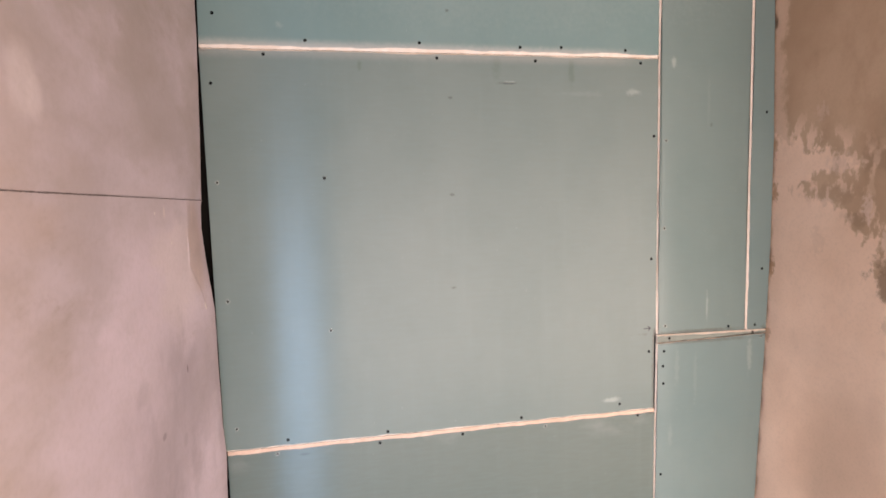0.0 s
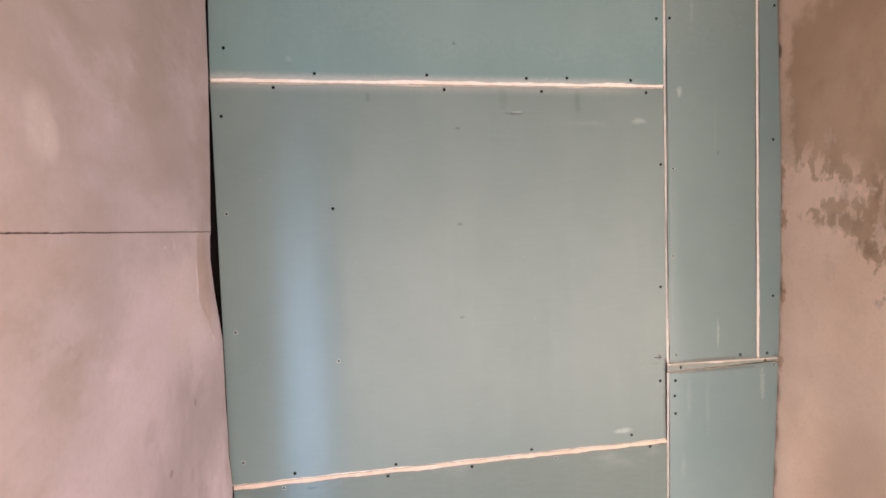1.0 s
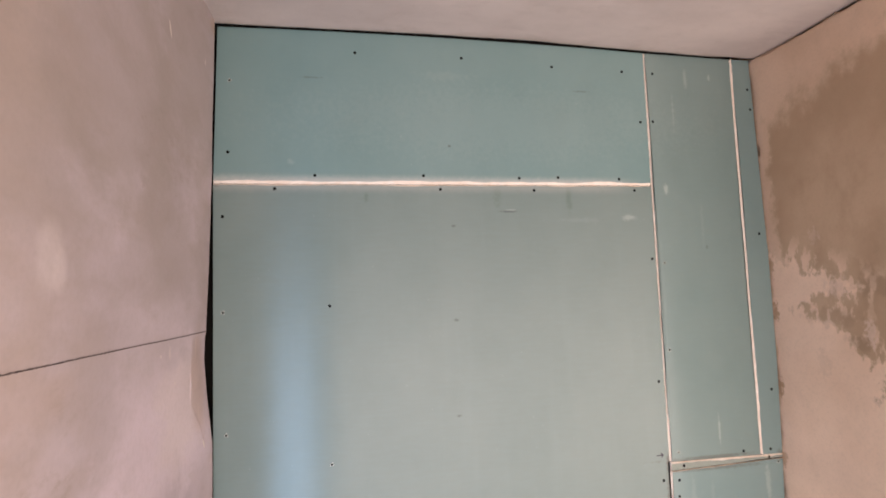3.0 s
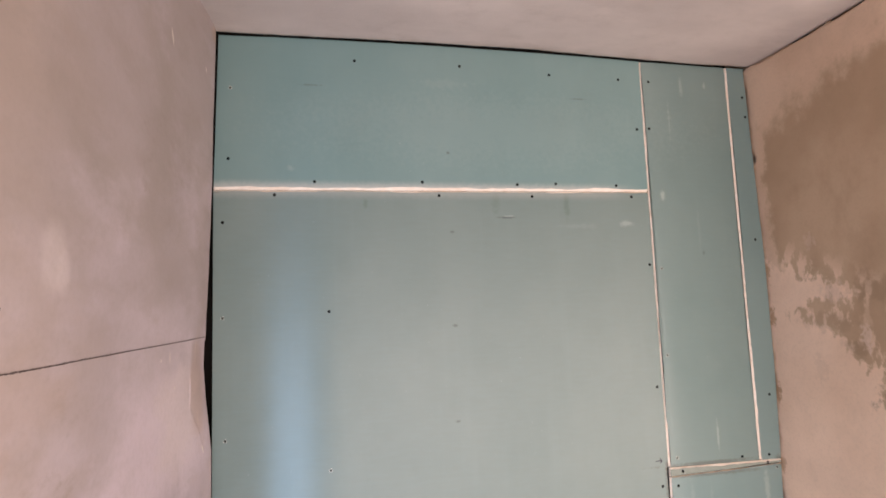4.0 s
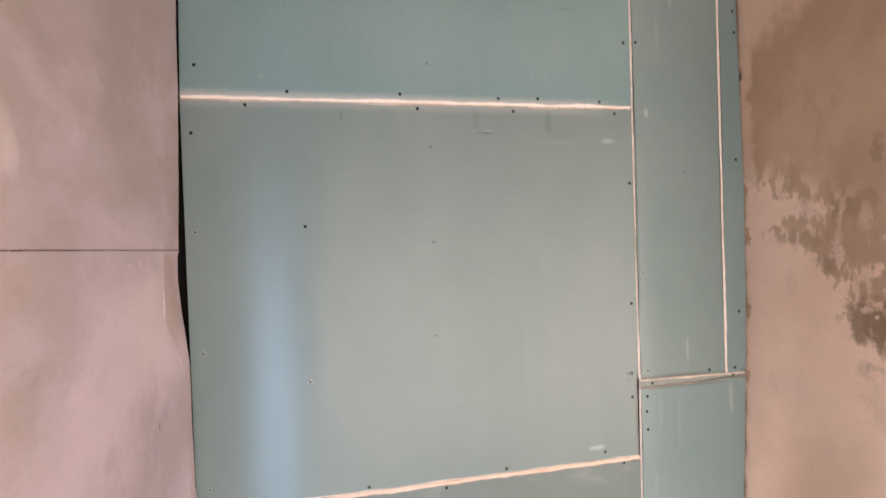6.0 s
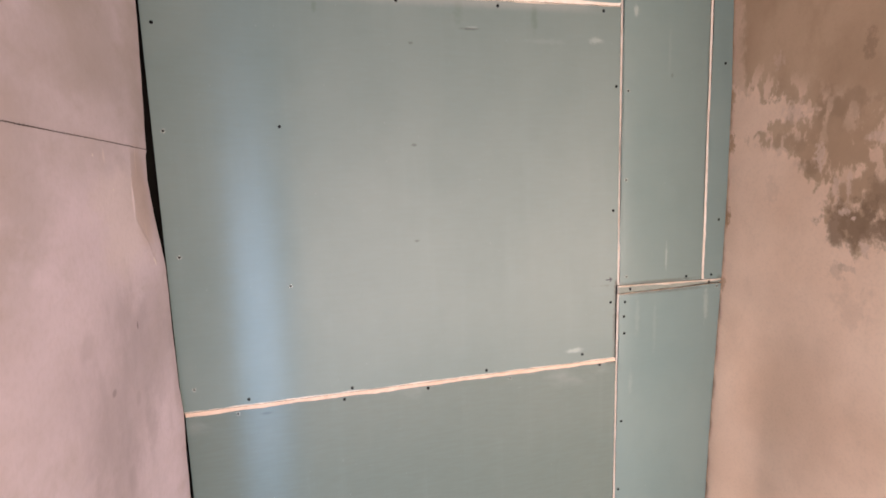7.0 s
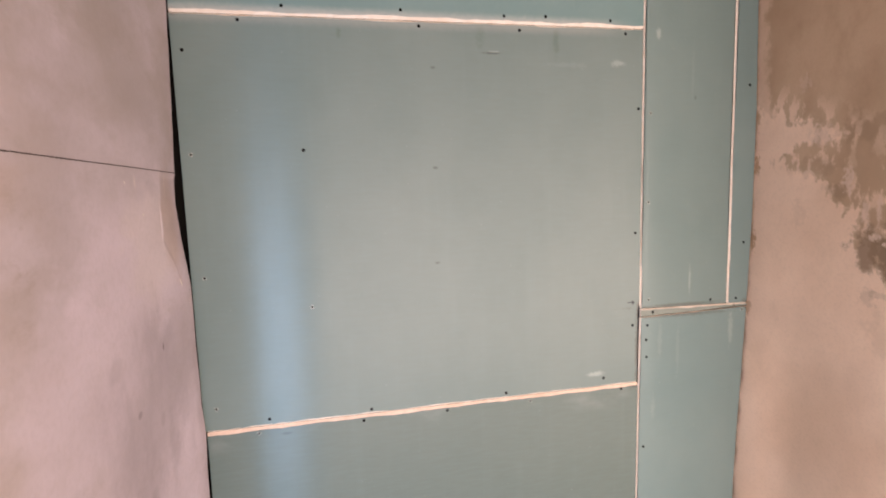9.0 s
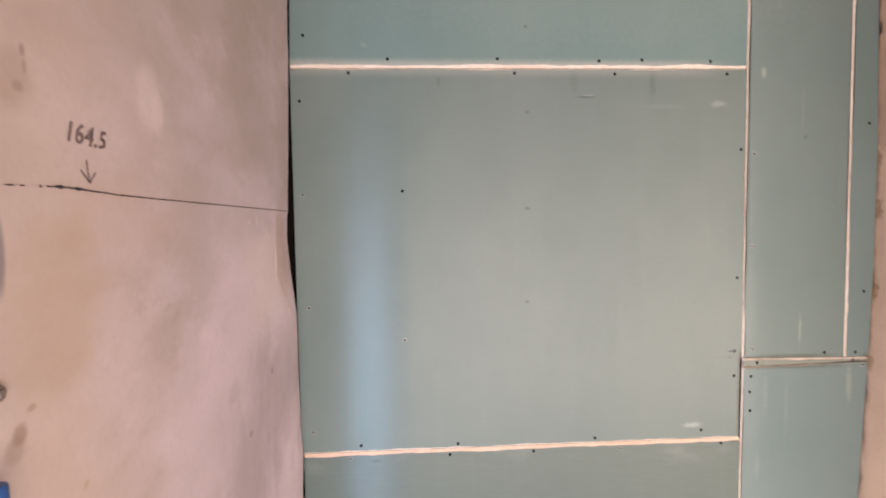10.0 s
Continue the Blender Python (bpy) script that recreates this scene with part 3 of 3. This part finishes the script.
for y0, y1, w in ((-0.9770, -0.9640, .0018), (-0.9608, -0.9532, .0016), (-0.9381, -0.9338, .0030), (-0.9156, -0.9050, .0042), (-0.8901, -0.8795, .0042)):
    part("pencil_dash", wall_ribbon(stroke((y0, profile(y0, line_z)), (y1, profile(y1, line_z)), 8), w, 0.0011, True), INK if w > .004 else PENCIL, wall_west)
tip = (-0.8655, 1.6540)
for end, w in (((-0.8692, 1.6765), .0022), ((-0.8793, 1.6659), .0024), ((-0.8550, 1.6652), .0024)):
    part("arrow_stroke", wall_ribbon(stroke(end, tip), w, 0.0012), SMUDGE, wall_west)

# dried plaster drips and splashes, and pale strokes by the broken rim
FLECK = plain("pale_plaster_fleck", rgb(0.86, 0.77, 0.70), 0.7, scale=90, vary=0.2)
for a, b, w in (((-0.3360, 2.2626), (-0.3205, 2.2319), .0095), ((-0.1010, 2.2916), (-0.0951, 2.2779), .006), ((-0.2762, 1.5608), (-0.2726, 1.5557), .005),
                ((-0.3589, 1.6200), (-0.3561, 1.6142), .005), ((-0.0942, 1.4090), (-0.0831, 1.3881), .0055), ((-0.0417, 1.3634), (-0.0384, 1.3333), .003)):
    part("plaster_fleck", wall_ribbon(stroke(a, b), w, 0.0012, True), FLECK, wall_west, "pale plaster fleck")

text = bpy.data.curves.new("number", "FONT")
text.body, text.size, text.space_character, text.offset = "164.5", 0.0245, 1.08, 0.0004
text.shear = 0.3
writer = new("writing", text)
flat = bpy.data.meshes.new_from_object(writer.evaluated_get(bpy.context.evaluated_depsgraph_get()))
bpy.data.objects.remove(writer)
for v in flat.vertices:
    yy, zz = -0.9020 + 1.16 * v.co.x, 1.6915 + 1.12 * v.co.y - 0.02 * v.co.x
    yy, zz = yy + 0.0016 * rough3(yy, zz, 0, 110, 3), zz + 0.0016 * rough3(yy, zz, 0, 110, 8)
    v.co = (left_x(yy, zz) + 0.0009, yy, zz)
flat.materials.append(SMUDGE)
number = tagged(new("written_number", flat), "number 164.5 handwritten in dark pencil")
number.parent = wall_west

bm = bmesh.new()
bmesh.ops.create_cone(bm, segments=16, cap_ends=True, radius1=0.008, radius2=0.006, depth=0.006, matrix=pose(-0.0095, -0.9955, 1.4850, 0, 90, 0))
bmesh.ops.create_cone(bm, segments=12, cap_ends=True, radius1=0.004, radius2=0.003, depth=0.004, matrix=pose(-0.0065, -0.9955, 1.4850, 0, 90, 0))
tagged(finish("wall_plug", bm, plain("grey_plug", rgb(0.20, 0.15, 0.12), 0.6)), "small dark wall plug set in the plaster", "wall plug")
bm = bmesh.new()
path = [(0.002 + 0.002 * math.sin(i * 0.5), -1.0200 + 0.002 * math.sin(i * 0.37), 1.424 - 0.052 * i) for i in range(29)]
rings = []
for i, (x, y, z) in enumerate(path):
    rings.append([bm.verts.new((x + 0.010 * math.cos(a * math.pi / 5), y + 0.010 * math.sin(a * math.pi / 5), max(z, 0.0))) for a in range(10)])
for p, q in zip(rings, rings[1:]):
    for a in range(10):
        bm.faces.new((p[a], p[(a + 1) % 10], q[(a + 1) % 10], q[a]))
bm.faces.new(rings[0]), bm.faces.new(rings[-1])
tagged(finish("conduit", bm, BLUE, smooth=True), "blue plastic conduit against the plastered wall", "conduit")


# ---- drywall panels ----
THICK = 0.0125


def outline(corner_a, corner_b, step=0.012):
    n = max(2, round((Vector(corner_b) - Vector(corner_a)).length / step))
    return [Vector(corner_a).lerp(Vector(corner_b), i / n) for i in range(n)]


def panel(label, corners, cuts, seed, screws=(), paper=TEAL, face_name="paper_face", bend=None, core=GYPSUM, arch=0.0):
    """A board with four corners (x, z) counter-clockwise from the lower left, and for its bottom, right, top and left edge
    (bevel width, unevenness): the bevel bares the gypsum."""
    top = new("drywall_panel")
    top.location = ((corners[0][0] + corners[1][0]) / 2, 0, corners[0][1])
    tagged(top, label, "drywall panel", "drywall panels of the wall")
    front, rim = [], []
    if bend:
        corners = [corners[0], (bend(corners[1][1]), corners[1][1]), (bend(corners[2][1]), corners[2][1]), corners[3]]
    for k in range(4):
        a, b = Vector(corners[k]), Vector(corners[(k + 1) % 4])
        way = (b - a).normalized()
        inward = Vector((-way[1], way[0]))
        width, uneven = cuts[k]
        before, after = cuts[k - 1][0], cuts[(k + 1) % 4][0]
        pts = outline(a, b)
        for p in pts:
            q = p.copy()
            if bend and k == 1:
                q[0] = bend(q[1])
            if k == 2:
                q[1] += arch * 4 * ((p - a).length / (b - a).length) * (1 - (p - a).length / (b - a).length)
            w = width * (1 + uneven * (1.3 * rough3(p[0], 0, p[1], 9, seed + k) + 0.7 * rough3(p[0], 0, p[1], 45, seed + k + 20)))
            d0, d1 = (p - a).length, (b - p).length
            f = q + inward * max(0.0003, w)
            if d0 < before:
                f += way * (before - d0)
            if d1 < after:
                f -= way * (after - d1)
            jag = 0.0006 * uneven * rough3(p[0], 0, p[1], 70, seed + k + 40)
            rim.append(q - inward * jag)
            front.append(f)
    bm = bmesh.new()
    bm.faces.new([bm.verts.new((p[0], 0.0, p[1])) for p in front])
    bmesh.ops.triangulate(bm, faces=bm.faces)
    part(face_name, bm, paper, top)
    bm = bmesh.new()
    loops = [[bm.verts.new((p[0], y, p[1])) for p in ps] for ps, y in ((front, 0.0003), (rim, 0.0055))]
    n = len(front)
    for p, q in zip(loops, loops[1:]):
        for i in range(n):
            bm.faces.new((p[i], p[(i + 1) % n], q[(i + 1) % n], q[i]))
    part("gypsum_core", bm, core, top, "cream cut gypsum edge")
    bm = bmesh.new()
    p, q = [[bm.verts.new((v[0], y, v[1])) for v in rim] for y in (0.0055, THICK)]
    for i in range(n):
        bm.faces.new((p[i], p[(i + 1) % n], q[(i + 1) % n], q[i]))
    bm.faces.new(q)
    part("backing", bm, SHADED_EDGE_PAPER, top, "brown back paper and edge, darkened for the joint's shade")
    for x, z, torn in screws:
        s = new("screw", SCREW_TORN if torn else SCREW_PLAIN)
        s.location = (x, 0, z)
        s.rotation_euler = (0, rough3(x, 0, z, 50) * 3, 0)
        s.parent, s.matrix_parent_inverse = top, Matrix.Translation(-top.location)
    return top


def screw_mesh(torn):
    """A black countersunk head sunk into dished paper, with a cross slot; torn: with a burr of pale paper."""
    bm = bmesh.new()
    n, k = 12, 0.72 if torn else 1.0
    rings = []
    for r, y in ((0.0042, -0.0002), (0.0037, -0.0006), (0.0022, -0.0004), (0.0012, -0.0001)):
        rings.append([bm.verts.new((k * r * math.cos(i * math.tau / n), y, k * r * math.sin(i * math.tau / n))) for i in range(n)])
    for p, q in zip(rings, rings[1:]):
        for i in range(n):
            bm.faces.new((p[i], p[(i + 1) % n], q[(i + 1) % n], q[i]))
    bm.faces.new(rings[-1])
    first = len(bm.faces)
    if torn:
        out = [bm.verts.new(((0.0049 + 0.0014 * math.sin(i * 2.3)) * math.cos(i * math.tau / n), -0.0002, (0.0049 + 0.0014 * math.sin(i * 2.3 + 1)) * math.sin(i * math.tau / n))) for i in range(n)]
        lip = [bm.verts.new((0.0030 * math.cos(i * math.tau / n), -0.0005, 0.0030 * math.sin(i * math.tau / n))) for i in range(n)]
        for i in range(n):
            if i % 4 != 1:
                bm.faces.new((out[i], out[(i + 1) % n], lip[(i + 1) % n], lip[i]))
    for i, f in enumerate(bm.faces):
        f.material_index = 1 if i >= first else 0
    bmesh.ops.recalc_face_normals(bm, faces=bm.faces)
    me = bpy.data.meshes.new("screw")
    bm.to_mesh(me)
    bm.free()
    me.materials.append(SCREW), me.materials.append(TORN)
    return me


SCREW_PLAIN, SCREW_TORN = screw_mesh(False), screw_mesh(True)


def edge_right(z):
    return profile(z, RIGHT_EDGE) - 0.0014 + 0.0010 * rough3(0, 0, z, 30, 12)


panel("teal-green moisture-proof drywall panel under the ceiling", [(-.006, 2.0135), (1.2025, 2.0175), (1.2045, 2.4195), (.001, 2.4262)],
      [(.0066, .50), (.0008, .4), (.0008, .5), (.0006, .4)], 1,
      [(.352, 2.374, 0), (.646, 2.374, 0), (.913, 2.362, 0), (1.132, 2.358, 0), (.032, 2.283, 1), (.029, 2.094, 0), (.244, 2.036, 0), (.53, 2.038, 0),
       (.80, 2.034, 0), (.915, 2.037, 0), (1.102, 2.034, 0), (1.182, 2.206, 0)], arch=0.008)
main_panel = panel("large grey-green drywall panel with dark screws", [(.002, 1.0020), (1.1955, 1.0105), (1.2010, 2.0168), (-.0065, 2.0128)],
      [(.0046, .5), (.0012, .5), (.0042, .5), (.0006, .4)], 2,
      [(.143, 2.0, 0), (.575, 2.001, 0), (.842, 2.0, 0), (1.148, 2.001, 0), (.017, 1.928, 0), (.0195, 1.688, 1), (.029, 1.392, 1), (.034, 1.061, 1),
       (.278, 1.696, 0), (.279, 1.303, 1), (1.19, 1.801, 0), (1.185, 1.454, 0), (1.180, 1.184, 0), (.159, 1.021, 0), (.418, 1.018, 0), (.792, 1.022, 0), (1.089, 1.035, 0)],
      paper=GREYGREEN, bend=lambda z: 1.1968 + 0.0056 * smooth01((z - 1.232) / 0.010))
panel("grey-green drywall panel below the slanting joint", [(.0165, .002), (1.191, .002), (1.2005, 1.0095), (.0075, 1.0010)],
      [(.0006, .2), (.0012, .4), (.0078, .35), (.0006, .4)], 3,
      [(.131, .986, 1), (.396, .989, 0), (.623, .991, 0), (.863, .991, 1), (1.146, .997, 0), (.036, .745, 0), (.04, .42, 0)], paper=DULL_GREEN, core=PEACH_GYPSUM)
panel("narrow tall grey-green drywall panel", [(1.2045, 1.2325), (1.4945, 1.2292), (1.4975, 2.4148), (1.2060, 2.4190)],
      [(.0004, .5), (.0040, .6), (.0008, .5), (.0040, .7)], 4,
      [(1.231, 2.356, 0), (1.222, 2.209, 0), (1.228, 1.789, 1), (1.225, 1.54, 1), (1.231, 1.256, 1), (1.437, 1.243, 0)], paper=TALL_GREEN)
panel("thin teal-green drywall strip against the damp wall", [(1.4960, 1.2292), (1.5640, 1.2272), (1.5640, 2.4145), (1.4990, 2.4155)],
      [(.0003, .5), (.0006, .8), (.0008, .5), (.0048, .5)], 5,
      [(1.551, 2.32, 0), (1.555, 2.257, 0), (1.549, 1.871, 0), (1.546, 1.411, 0), (1.526, 1.242, 0)], paper=PALE_TEAL, bend=edge_right)
panel("thin scrap strip of drywall smeared with grey filler", [(1.2050, 1.2070), (1.5640, 1.2165), (1.5640, 1.2262), (1.2050, 1.2300)],
      [(.0008, .9), (.0005, .5), (.0045, .7), (.0020, .6)], 6, [(1.245, 1.2185, 0), (1.519, 1.2205, 0)], paper=PUTTY, face_name="filler_face", bend=edge_right)
panel("pale teal drywall panel with scuffed face", [(1.1955, .002), (1.5400, .002), (1.5640, 1.2135), (1.2045, 1.2050)],
      [(.0006, .2), (.0006, .8), (.0010, .8), (.0040, .6)], 7,
      [(1.228, 1.181, 0), (1.225, 1.137, 0), (1.227, 1.085, 0), (1.221, .809, 0), (1.214, .587, 0), (1.548, 1.205, 1)], paper=PALE_TEAL, bend=edge_right)

# small pencilled arrow on the large panel
bm = bmesh.new()
for (xa, za), (xb, zb) in (((1.163, 1.252), (1.184, 1.2525)), ((1.176, 1.2585), (1.184, 1.2525)), ((1.177, 1.2465), (1.184, 1.2525))):
    d = Vector((xb - xa, zb - za)).normalized() * 0.0013
    bm.faces.new([bm.verts.new((x, -0.0005, z)) for x, z in ((xa + d[1], za - d[0]), (xb + d[1], zb - d[0]), (xb - d[1], zb + d[0]), (xa - d[1], za + d[0]))])
part("arrow_mark", bm, INK, main_panel, "small dark pencilled arrow")
